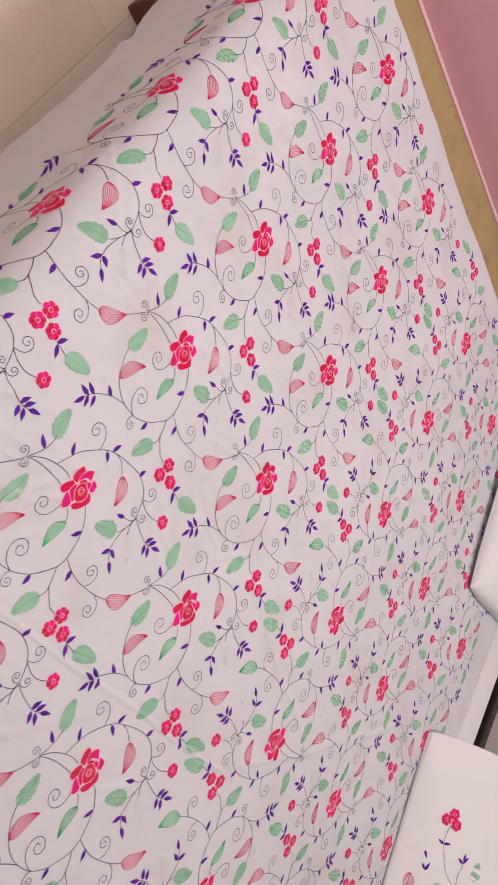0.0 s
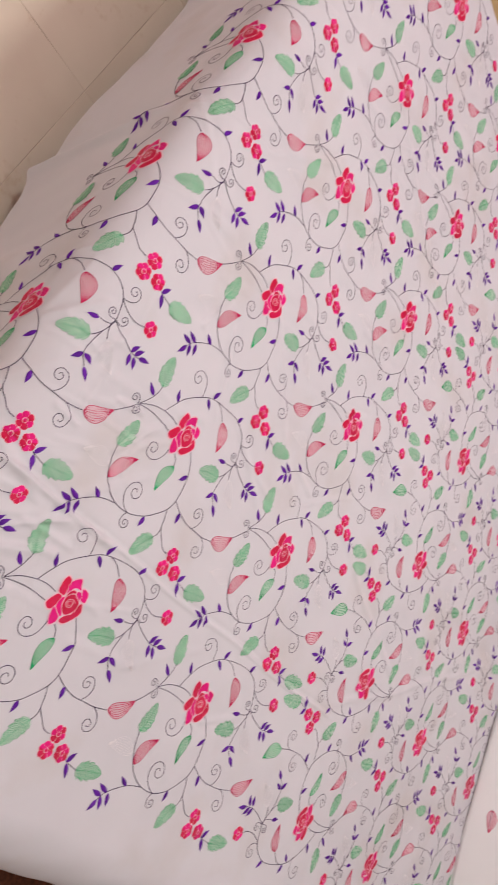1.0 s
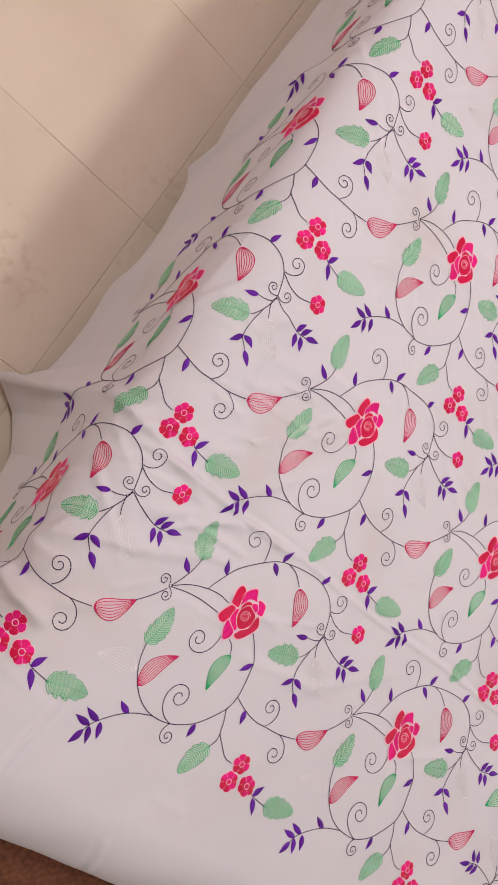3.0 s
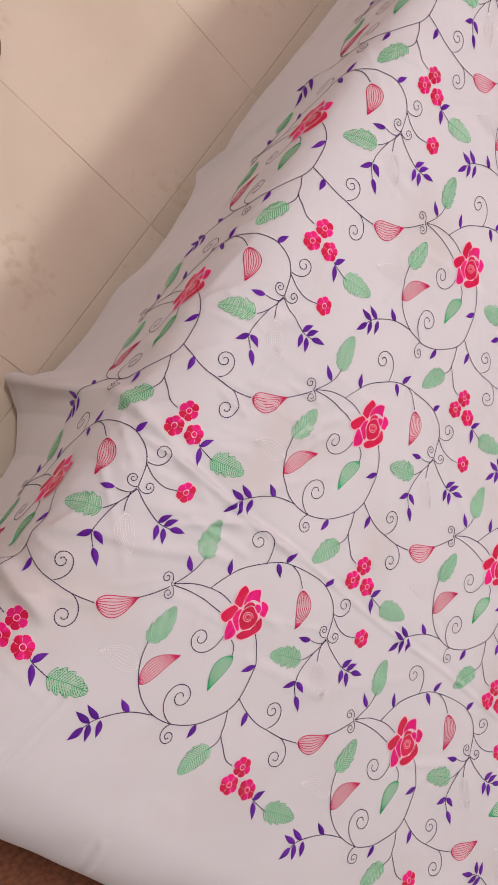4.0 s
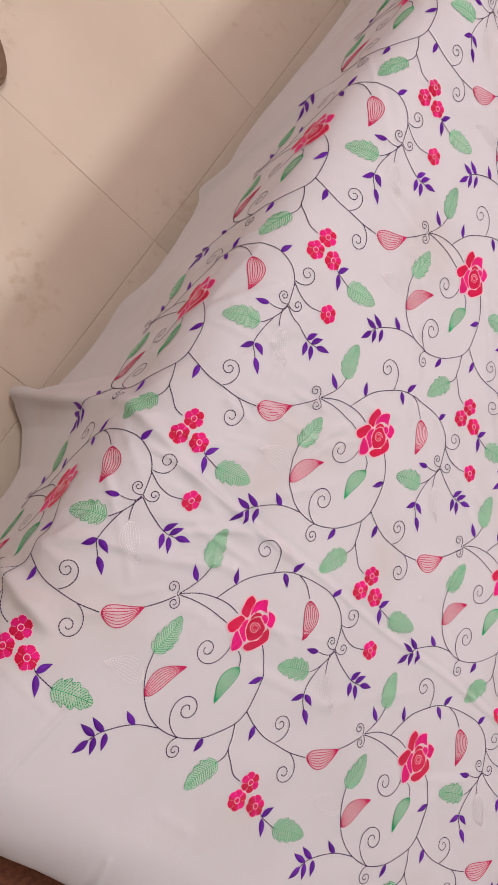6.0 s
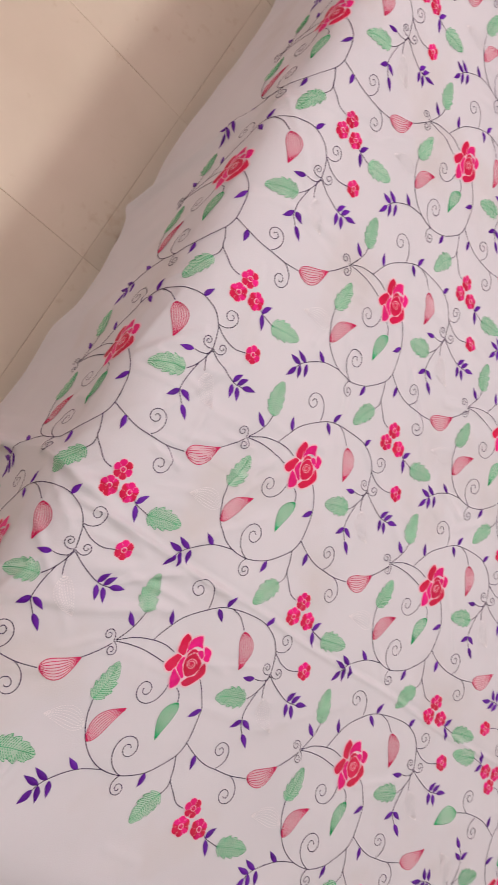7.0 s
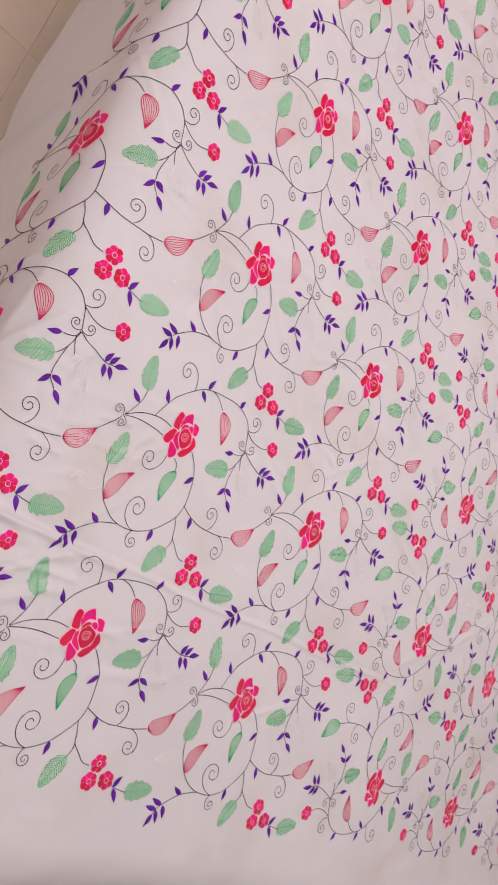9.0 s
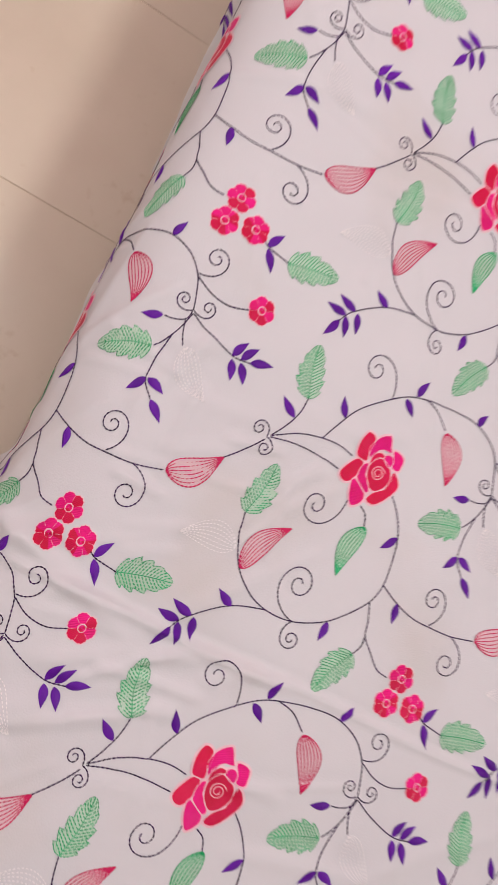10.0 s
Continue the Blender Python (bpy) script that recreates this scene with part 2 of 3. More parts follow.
_dice = random.Random(7)
SMALL = []
for _ in range(56):
    _a = (_dice.uniform(-0.32, 0.32), _dice.uniform(-0.2, 0.95))
    _dir, _len = _dice.gauss(0.25, 0.55), _dice.uniform(0.05, 0.2)
    SMALL.append((_a, (_a[0] + _len * math.cos(_dir), _a[1] + _len * math.sin(_dir)), _dice.uniform(0.0028, 0.006), _dice.uniform(0.0006, 0.0016), _dice.uniform(0, 0.003)))


for _ in range(34):  # fine pulls that fan out where the cloth is bunched
    _a = (_dice.uniform(-0.26, -0.02), _dice.uniform(-0.13, 0.26))
    _dir, _len = _dice.choice((0.15, 0.35, 1.2)) + _dice.gauss(0, 0.3), _dice.uniform(0.04, 0.11)
    SMALL.append((_a, (_a[0] + _len * math.cos(_dir), _a[1] + _len * math.sin(_dir)), _dice.uniform(0.003, 0.006), _dice.uniform(0.0008, 0.0024), _dice.uniform(0, 0.003)))


def relief(s, t):
    h = 0.0022 * np.sin(s * 9 + 3 * t) * np.sin(t * 7 - 2 * s + 1) + 0.0010 * np.sin(31 * s + 11 * t) * np.sin(26 * t - 9 * s)
    h = h + 0.0006 * np.sin(71 * s - 33 * t + 2 * np.sin(9 * t)) * np.sin(63 * t + 21 * s)
    for a, b, w, k, v in (
        ((-0.21, 0.080), (0.03, 0.084), 0.0034, 0.0036, 0.002), ((-0.06, 0.083), (0.60, 0.092), 0.0028, 0.0022, 0.002),
        ((-0.125, 0.032), (-0.055, 0.078), 0.0030, 0.0024, 0.002), ((-0.12, 0.045), (-0.03, 0.050), 0.0040, 0.0022, 0.003),
        ((-0.136, -0.22), (-0.116, -0.125), 0.0030, 0.0030, 0.0), ((-0.126, -0.22), (-0.106, -0.125), 0.0026, 0.0016, 0.0), ((0.020, -0.28), (0.0, -0.225), 0.0030, 0.0026, 0.0),
        ((-0.30, -0.074), (-0.165, -0.098), 0.0075, 0.0075, 0.003),
        ((-0.16, 0.03), (-0.02, 0.088), 0.006, 0.0025, 0.003), ((-0.30, 0.115), (-0.10, 0.075), 0.007, 0.0040, 0.003),
        ((-0.66, 0.112), (-0.33, 0.106), 0.0065, 0.0085, 0.001), ((-0.62, 0.500), (-0.30, 0.585), 0.012, 0.0090, 0.003),
        ((-0.60, 0.93), (-0.30, 1.0), 0.02, 0.0060, 0.003), ((-0.60, 0.28), (-0.36, 0.31), 0.03, 0.0060, 0.003),
        ((-0.27, -0.06), (-0.12, 0.02), 0.008, 0.0030, 0.003), ((-0.26, -0.12), (-0.12, -0.05), 0.007, 0.0025, 0.003),
        ((0.0, 0.50), (0.25, 0.30), 0.006, 0.0016, 0.004), ((0.35, 0.35), (0.75, 0.20), 0.006, 0.0016, 0.004),
        ((0.55, 0.10), (1.1, 0.42), 0.006, 0.0020, 0.004), ((-0.05, 0.95), (0.35, 0.80), 0.007, 0.0018, 0.004),
        *SMALL,
    ):
        h = h + crease(s, t, a, b, w, k, v)
    return h


def cloth(s, t, lift=0.0):
    """Where the point (s, t) of the cloth lies, lifted off it by some metres."""
    s, t = np.asarray(s, float), np.asarray(t, float)
    eps = 0.002

    def raw(s, t):
        inner = np.where(s < 0, SHRINK * s, s)
        edge = np.interp(t, ALONG, OUTER + 0.742 * BEND)
        a = np.maximum(edge - inner, 0)
        x = np.where(a > 0, edge - fromtable(OUT, a, t), inner)
        z = TOP + 0.018 * step(0.25, 0.65, s) + 0.018 * step(0.98, 1.2, s) - fromtable(DROP, a, t)
        over = np.maximum(-0.205 - t, 0)  # the foot of the cloth bends down over the mattress
        r = 0.075
        turn = np.minimum(over / r, 1.45)
        rest = np.maximum(over - 1.45 * r, 0)
        y = np.where(over > 0, -0.205 - r * np.sin(turn) - rest * math.cos(1.45), t)
        z = z - r * (1 - np.cos(turn)) - rest * math.sin(1.45)
        return np.stack([x, y, z], -1)

    p = raw(s, t)
    ds, dt = raw(s + eps, t) - raw(s - eps, t), raw(s, t + eps) - raw(s, t - eps)
    n = np.cross(ds, dt)
    n /= np.linalg.norm(n, axis=-1, keepdims=True) + 1e-12
    return p + n * (relief(s, t) + lift)[..., None]


def t_top(s):
    return 1.300 + 0.075 * np.maximum(s, -0.1) + 0.006 * np.sin(7 * s)


def hem(t):
    """The cut edge, hanging unevenly a hand's width above the floor."""
    low = 0.322 + 0.012 * np.sin(11 * t + 1.2) + 0.005 * np.sin(31 * t) + 0.088 * np.exp(-np.where(t > 0.112, (t - 0.112) / 0.030, (0.112 - t) / 0.048)) + 0.024 * np.exp(-(((t - 0.507) / 0.03) ** 2)) + 0.03 * step(0.95, 1.15, t) + 0.028 * step(0.42, 0.30, t) * step(0.0, 0.1, t)
    return -(-np.interp(t, ALONG, OUTER + 0.251 * BEND) + low) / SHRINK


sheet = tagged(new("bed_sheet"), "lavender-white cotton sheet embroidered with roses and vines", "bed sheet")
NS, NT = 520, 560
gs = np.linspace(0, 1, NS)[:, None] ** 1.25
gt = np.interp(np.linspace(0, 1, NT), (0, 0.12, 0.62, 1), (0, 0.10, 0.50, 1))[None, :]  # finer where the cloth is creased
tt = T_FOOT + gt * (1.3 - T_FOOT) + 0 * gs
ss = hem(tt) + gs * (S_END - hem(tt))
tt = T_FOOT + gt * (t_top(ss) - T_FOOT)
points = cloth(ss, tt).reshape(-1, 3)
points[:, 2] = np.maximum(points[:, 2], 0.02)
ids = np.arange(NS * NT).reshape(NS, NT)
quads = np.stack([ids[:-1, :-1], ids[1:, :-1], ids[1:, 1:], ids[:-1, 1:]], -1).reshape(-1, 4)
fabric = under(new("fabric", mesh_of("fabric", points, quads, [COTTON])), sheet)
thick = fabric.modifiers.new("thickness", "SOLIDIFY")
thick.thickness, thick.offset = 0.0009, -1

# ---- bed ----
bed = tagged(new("bed"), "wooden bed with an ochre board edge and an upright black board at its head", "bed")
part("mattress", box((1.60, 1.44, 0.20), (0.715, 0.565, 0.325), 0.06, 4), MATTRESS, bed, "pale mattress under the sheet")
part("head_cover", box((0.198, 1.46, 0.03), (1.436, 0.565, 0.454), 0.006), COTTON_WHITE, bed, "plain white under-sheet at the head")
part("base", prism([(-0.05, -0.12), (1.50, -0.12), (1.50, wall_y(1.50) - 0.03), (-0.05, wall_y(-0.05) - 0.03)], 0.15, 0.222), OCHRE, bed)
part("side_board", prism([(-0.15, 1.292), (1.64, 1.292), (1.64, wall_y(1.64) - 0.018), (-0.15, wall_y(-0.15) - 0.018)], 0.224, 0.425), OCHRE, bed, "ochre board along the wall")
# Low upright black board that stands clear of the mattress end.
part("end_board", box((0.05, 1.6, 0.40), (1.825, 0.60, 0.2015), 0.006), BLACK_BOARD, bed, "upright black board past the head end")
for x, y in ((0.0, -0.06), (1.46, -0.06), (0.0, 1.2), (1.46, 1.2)):
    part("leg", box((0.06, 0.06, 0.15), (x, y, 0.0765), 0.004), BROWN_WOOD, bed)
part("foot_block", box((0.07, 0.22, 0.07), (-0.235, 1.235, 0.0365), 0.006), BROWN_WOOD, bed, "red-brown wooden block")

# ---- rug ----
rug = tagged(new("rug"), "red-brown coarse woven rug on the tiles", "rug")
part("weave", box((1.9, 1.1, 0.012), (0.75, -0.90, 0.0075), 0.005), RUG, rug)

# ---- slipper ----
slipper = tagged(new("slipper"), "brown rubber slipper with a tan footbed on the floor", "slipper")
slipper.matrix_world = pose(-0.653, 0.457, 0.0015, 0, 0, -8)


def sole(scale, low, high, bevel):
    bm = bmesh.new()
    ring = []
    for k in range(40):
        a = 2 * math.pi * k / 40
        x, y = 0.125 * math.cos(a), (0.046 + 0.006 * math.cos(a) - 0.006 * math.cos(2 * a)) * math.sin(a)
        ring.append(bm.verts.new((x * scale, y * scale, low)))
    face = bm.faces.new(ring)
    up = bmesh.ops.extrude_face_region(bm, geom=[face])
    bmesh.ops.translate(bm, vec=(0, 0, high - low), verts=[v for v in up["geom"] if isinstance(v, bmesh.types.BMVert)])
    bmesh.ops.recalc_face_normals(bm, faces=bm.faces)
    bmesh.ops.bevel(bm, geom=[e for e in bm.edges if abs(e.verts[0].co.z - e.verts[1].co.z) < 1e-6], offset=bevel, segments=2, affect="EDGES")
    return bm


part("sole", sole(1.0, 0.0, 0.018, 0.004), RUBBER, slipper, "brown ridged rubber rim")
part("footbed", sole(0.86, 0.0182, 0.0225, 0.0015), FOAM, slipper, "tan footbed")


# ---- embroidery: one repeat of the design, in millimetres round its rose ----
class Stitches:
    def __init__(self):
        self.v, self.f, self.m = [], [], []

    def grid(self, pts, lift, mat):
        """pts: rows x columns x 2; lift: rows x columns, in millimetres off the cloth."""
        r, c = pts.shape[:2]
        base = len(self.v)
        self.v += [(*p, h) for p, h in zip(pts.reshape(-1, 2), np.asarray(lift, float).reshape(-1))]
        for i in range(r - 1):
            for j in range(c - 1):
                k = base + i * c + j
                self.f.append((k, k + 1, k + c + 1, k + c))
                self.m.append(mat)

    def line(self, path, width, mat, height=0.45, low=0.12, stitch=0.0, gap=0.0):
        """A raised thread along a path; with stitch, it sinks into the cloth between stitches of that length; gap leaves bare cloth there."""
        path = np.asarray(path, float)
        run = np.r_[0, np.cumsum(np.linalg.norm(np.diff(path, axis=0), axis=1))]
        n = max(3, int(run[-1] / (stitch / 2 if stitch else 2.2)) + 1)
        at = np.linspace(0, run[-1], n)
        p = np.stack([np.interp(at, run, path[:, k]) for k in (0, 1)], 1)
        d = np.gradient(p, axis=0)
        d /= np.linalg.norm(d, axis=1, keepdims=True) + 1e-9
        side = np.stack([-d[:, 1], d[:, 0]], 1)
        w = np.full(n, width / 2)
        top = np.full(n, height)
        if stitch:
            w[::2] *= 0.5
            top[::2] *= 0.3
        w[[0, -1]] *= 0.5
        rows, lift = np.stack([p - side * w[:, None], p, p + side * w[:, None]], 1), np.stack([np.full(n, low), top, np.full(n, low)], 1)
        if gap:
            for k in range(0, n - 2, 2):
                a, b = rows[k] + (rows[k + 1] - rows[k]) * gap, rows[k + 2] + (rows[k + 1] - rows[k + 2]) * gap
                self.grid(np.stack([a, rows[k + 1], b]), np.stack([lift[k], lift[k + 1], lift[k + 2]]), mat)
        else:
            self.grid(rows, lift, mat)


def smooth_path(points, steps=14):
    p = np.asarray(points, float)
    p = np.vstack([2 * p[0] - p[1], p, 2 * p[-1] - p[-2]])
    out = []
    for i in range(1, len(p) - 2):
        for u in np.arange(steps) / steps:
            out.append(0.5 * (2 * p[i] + (p[i + 1] - p[i - 1]) * u + (2 * p[i - 1] - 5 * p[i] + 4 * p[i + 1] - p[i + 2]) * u**2 + (3 * p[i] - p[i - 1] - 3 * p[i + 1] + p[i + 2]) * u**3))
    return np.array(out + [p[-2]])


def curl(start, centre, radius, sense, turns=1.75):
    """A tendril that leaves the stem at start and winds into its centre."""
    start, centre = np.array(start, float), np.array(centre, float)
    off = start - centre
    first, phi = np.hypot(*off), math.atan2(off[1], off[0])
    k = np.linspace(0, 1, 70)
    r = radius * (1.0 - 0.86 * k) + (first - radius) * np.exp(-k * 11)
    a = phi + sense * k * turns * 2 * math.pi
    return centre + np.stack([r * np.cos(a), r * np.sin(a)], 1)


class Blade:
    """A leaf from base to tip; at(u, v) is a point of it: u along, v from -1 to 1 across."""

    def __init__(self, base, tip, width, bend=0.0, blunt=0.8, teeth=0, depth=0.0, sharp=0.75):
        self.a, self.b = np.array(base, float), np.array(tip, float)
        self.w, self.bend, self.blunt, self.teeth, self.depth, self.sharp = width / 2, bend, blunt, teeth, depth, sharp
        d = self.b - self.a
        self.n = np.array([-d[1], d[0]]) / np.linalg.norm(d)

    def at(self, u, v):
        u, v = np.broadcast_arrays(np.asarray(u, float), np.asarray(v, float))
        wide = self.w * np.sin(math.pi * np.clip(u, 0, 1) ** self.blunt) ** self.sharp
        if self.teeth:
            wide = wide * (1 - self.depth * (1 - ((u * self.teeth + 0.3) % 1.0) ** 0.8) * np.abs(v) * np.clip(3 - 3 * u, 0, 1))
        off = self.bend * np.sin(math.pi * u) + wide * v
        return self.a + u[..., None] * (self.b - self.a) + off[..., None] * self.n


def fill(st, blade, mat, low=0.08, high=0.2, n=14):
    u, v = np.meshgrid(np.linspace(0, 1, n), np.linspace(-1, 1, 5), indexing="ij")
    st.grid(blade.at(u, v), low + (high - low) * (1 - v**2) * np.sin(math.pi * u) ** 0.5, mat)


def green_leaf(base, tip, width, bend=0.0):
    """A toothed leaf hatched in slanting stitches."""
    st = Stitches()
    b = Blade(base, tip, width * 1.18, bend, 0.70, 4.6, 0.34, 0.62)
    fill(st, b, 0, 0.05, 0.10, n=43)
    u = np.linspace(0, 1, 120)
    for v in (-1, 1):
        st.line(b.at(u, v), 0.72, 1, 0.4, stitch=2.4, gap=0.15)
    st.line(b.at(np.linspace(0, 1, 12), 0), 0.95, 1, 0.6, stitch=2.4)
    for k in range(14):
        x = 0.02 + 0.062 * k
        for v in (-1, 1):
            st.line(b.at(np.linspace(x, min(x + 0.16, 0.99), 5), np.linspace(0.04, 0.97, 5) * v), 0.88, 1, 0.4, stitch=2.6, gap=0.2)
    return "green_leaf", st, [MINT, GREEN]


def lined_leaf(name, base, tip, width, bend, mats, lines=8, blunt=0.70):
    """A leaf sewn in lengthwise contour lines that run out into its bent tip."""
    st = Stitches()
    b = Blade(base, tip, width, bend, blunt, sharp=0.95)
    if len(mats) > 1:
        fill(st, b, 0, 0.05, 0.10)
    u = np.linspace(0, 1, 30)
    for v in np.linspace(-1, 1, lines):
        if len(mats) > 1:
            st.line(b.at(u, v), 1.15 if abs(v) > 0.99 else 0.9, 1, 0.45, stitch=3.0)
        else:
            st.line(b.at(u, v), 0.72, 0, 0.45, stitch=2.6, gap=0.35)
    return name, st, mats


def satin_leaf(st, base, tip, width, bend=0.6):
    fill(st, Blade(base, tip, width * 1.08, bend, 0.74, sharp=1.1), 0, 0.1, 0.95, 13)


def bud(base, tip):
    st = Stitches()
    satin_leaf(st, base, tip, 5.7)
    return "bud", st, [PURPLE]


def leaf_group(roots_tips):
    st = Stitches()
    for r, t in roots_tips:
        satin_leaf(st, r, t, 5.8)
    return "sprig", st, [PURPLE]


def flower(at, radius=10.2, spin=0.0):
    st = Stitches()
    a = np.linspace(0, 2 * math.pi, 49)
    lobes = 0.86 + 0.20 * np.abs(np.cos(3 * a + spin / 2)) ** 0.6 + 0.02 * np.cos(24 * a)
    ring = np.stack([np.cos(a), np.sin(a)], 1)
    for grow, lift, mat in ((1.07, 0.10, 1), (1.0, 0.45, 0)):
        rad = np.array([0.02, 0.5, 0.85, 1.0])[None, :] * (lobes * radius * grow)[:, None]
        st.grid(np.array(at) + ring[:, None, :] * rad[..., None], np.broadcast_to([lift + 0.3, lift + 0.3, lift + 0.15, max(lift - 0.3, 0.06)], rad.shape), mat)
        if mat == 0:
            for k in range(len(st.m) - 48 * 3, len(st.m)):
                lobe = int(((k - len(st.m) + 144) // 3 + 4 + spin * 4) // 8) % 6
                st.m[k] = 2 if lobe in (1, 4, 5) else 0
    st.line(np.array(at) + ring * radius * 0.30, 1.1, 1, 1.1, 0.6)
    for k in range(6):
        c = (2 * k + 1) * math.pi / 6 - spin / 6
        w = np.array([math.cos(c), math.sin(c)]) * radius
        st.line([np.array(at) + w * 0.45, np.array(at) + w * 0.86], 0.34, 1, 0.9, 0.5)
    return "flower", st, [MAGENTA, PALE, ROSE]


def closed_spline(corners, steps=5):
    p = np.asarray(corners, float)
    a, b, c, d = np.roll(p, 1, 0), p, np.roll(p, -1, 0), np.roll(p, -2, 0)
    u = (np.arange(steps) / steps)[None, :, None]
    a, b, c, d = (q[:, None, :] for q in (a, b, c, d))
    ring = 0.5 * (2 * b + (c - a) * u + (2 * a - 5 * b + 4 * c - d) * u**2 + (3 * b - a - 3 * c + d) * u**3)
    ring = ring.reshape(-1, 2)
    return np.vstack([ring, ring[:1]])


def rose():
    """Ten satin petals, each with its pale cord, round a coiled heart."""
    st = Stitches()
    petals = []

    def petal(corners, mat, up):
        one, ring = Stitches(), closed_spline(corners)
        mid = ring[:-1].mean(0)
        ring = mid + (ring - mid) * 1.07
        pts = mid + (ring[:, None, :] - mid) * np.array([0.0, 0.5, 0.85, 1.0])[None, :, None]
        one.grid(pts, np.broadcast_to([up + 0.12, up + 0.12, up + 0.06, up - 0.15], pts.shape[:2]), 0)
        one.line(ring, 0.85, 1, up + 0.18, up - 0.15)
        petals.append(("petal", one, [mat, PALE]))
        back = mid + (ring[:, None, :] - mid) * np.array([0.0, 0.6, 1.0])[None, :, None] + (ring - mid)[:, None, :] / (np.linalg.norm(ring - mid, axis=1)[:, None, None] + 1e-6) * np.array([0, 0.5, 1.3])[None, :, None]
        st.grid(back, np.broadcast_to([0.16, 0.14, 0.05], back.shape[:2]), 0)

    petal([(-18, 22), (-13, 22), (-10, 19), (-10, 10), (-9, 4), (-15, 3), (-19, 5), (-21, 14)], ROSE, 0.40)
    petal([(0, 28), (5, 21), (7, 18), (0, 17), (-6, 12), (-7, 7), (-11, 13), (-8, 22)], MAGENTA, 0.45)
    petal([(9, 20), (14, 21), (19, 19), (20, 14), (19, 9), (13, 9), (12, 14)], MAGENTA, 0.40)
    petal([(5, 15), (9, 16), (12, 13), (11, 8), (7, 9), (3, 12)], MAGENTA, 0.50)
    petal([(-17, 1), (-11, 1), (-10, -6), (-14, -15), (-19, -17), (-24, -14), (-23, -8)], ROSE, 0.40)
    petal([(-12, -12), (-5, -15), (1, -18), (2, -24), (-4, -30), (-9, -25), (-12, -18)], MAGENTA, 0.40)
    petal([(-10, -1), (-6, 2), (-5, -5), (3, -14), (1, -17), (-5, -14), (-10, -10)], MAGENTA, 0.50)
    petal([(16, 6), (22, 2), (24, -4), (19, -14), (13, -21), (8, -22), (5, -20), (8, -14), (15, -8), (17, 0)], ROSE, 0.42)
    petal([(-4, 4), (0, 10), (7, 9), (13, 5), (15, -2), (12, -9), (6, -13), (0, -10), (-4, -3)], ROSE, 0.55)
    petal([(-6, 7), (-5, 11), (-1, 14), (4, 13), (0, 10), (-3, 7), (-5, 3)], ROSE, 0.52)
    heart = Stitches()
    k = np.linspace(0, 1, 48)
    a, r = 0.5 + k * 4.0 * math.pi, 6.2 - 4.4 * k
    heart.line(np.stack([4.2 + r * np.cos(a), -0.6 + 0.92 * r * np.sin(a)], 1), 0.8, 0, 0.95, 0.60)
    petals.append(("heart", heart, [PALE]))
    return "rose", st, [PALE], petals


def vine(linked):
    """All stems and tendrils of one repeat; linked: the stem runs on into the next repeat."""
    st = Stitches()
    stems = [
        [(-88, -16), (-82, -5), (-77, 8), (-76, 20)], [(-88, -16), (-70, -5), (-51, 1), (-35, 3), (-20, 1)], [(-88, -17), (-71, -13), (-50, -11), (-25, -12)],
        [(-51, 1), (-43, 18), (-33, 34), (-16, 50), (0, 62), (15, 68), (39, 73), (62, 74), (82, 67), (94, 55), (99, 44), (103, 32)], [(16, 68), (29, 65), (43, 55)],
        [(23, -9), (32, -17), (39, -26), (44, -36), (47, -49), (49, -69), (45, -84), (32, -100), (18, -112), (-3, -121), (-26, -122), (-45, -116), (-60, -104), (-71, -87), (-76, -70)],
        [(-26, -122), (-41, -126), (-51, -130), (-62, -137), (-74, -147), (-79, -153), (-83, -161)], [(3, -27), (10, -31), (14, -39)],
        [(49, -69), (66, -76), (83, -80), (98, -80), (119, -78), (141, -72)], [(45, -84), (51, -97), (54, -107), (64, -116), (74, -124), (86, -126)], [(54, -107), (54, -115), (50, -122)],
        [(123, -139), (129, -142), (137, -143), (148, -144)], [(103, 31), (101, 24), (93, 20), (85, 19)], [(104, 30), (100, 15), (95, 4), (89, -4)],
        [(98, 9), (96, -5), (96, -18), (98, -27), (107, -36)], [(101, 24), (104, 14), (108, 6)], [(104, 30), (121, 23), (142, 18), (157, 20)], [(95, 54), (109, 48), (124, 47), (138, 52)],
    ]
    if linked:
        stems.append([(172, -46), (181, -36), (193, -20)])
    for s in stems:
        st.line(smooth_path(s), 1.12, 0, 0.6, stitch=3.2, gap=0.05)
    for s, c, r, sense in (
        ((-12, 52), (-35, 66), 11.5, 1), ((94, 56), (101, 71), 9.5, 1), ((-3, -121), (-11, -96), 15, -1), ((-3, -121), (2, -132), 8, 1), ((-8, -28), (-29, -42), 12.5, -1),
        ((98, -79), (93, -61), 10.5, 1), ((119, -78), (125, -97), 11, -1), ((-90, -18), (-98, -15), 6, 1), ((-90, -18), (-88, -26), 6, -1), ((103, 32), (94, 36), 6, -1), ((103, 32), (112, 38), 6, 1),
    ):
        st.line(curl(s, c, r, sense), 1.08, 0, 0.5, stitch=3.0, gap=0.05)
    return "vine", st, [VINE]


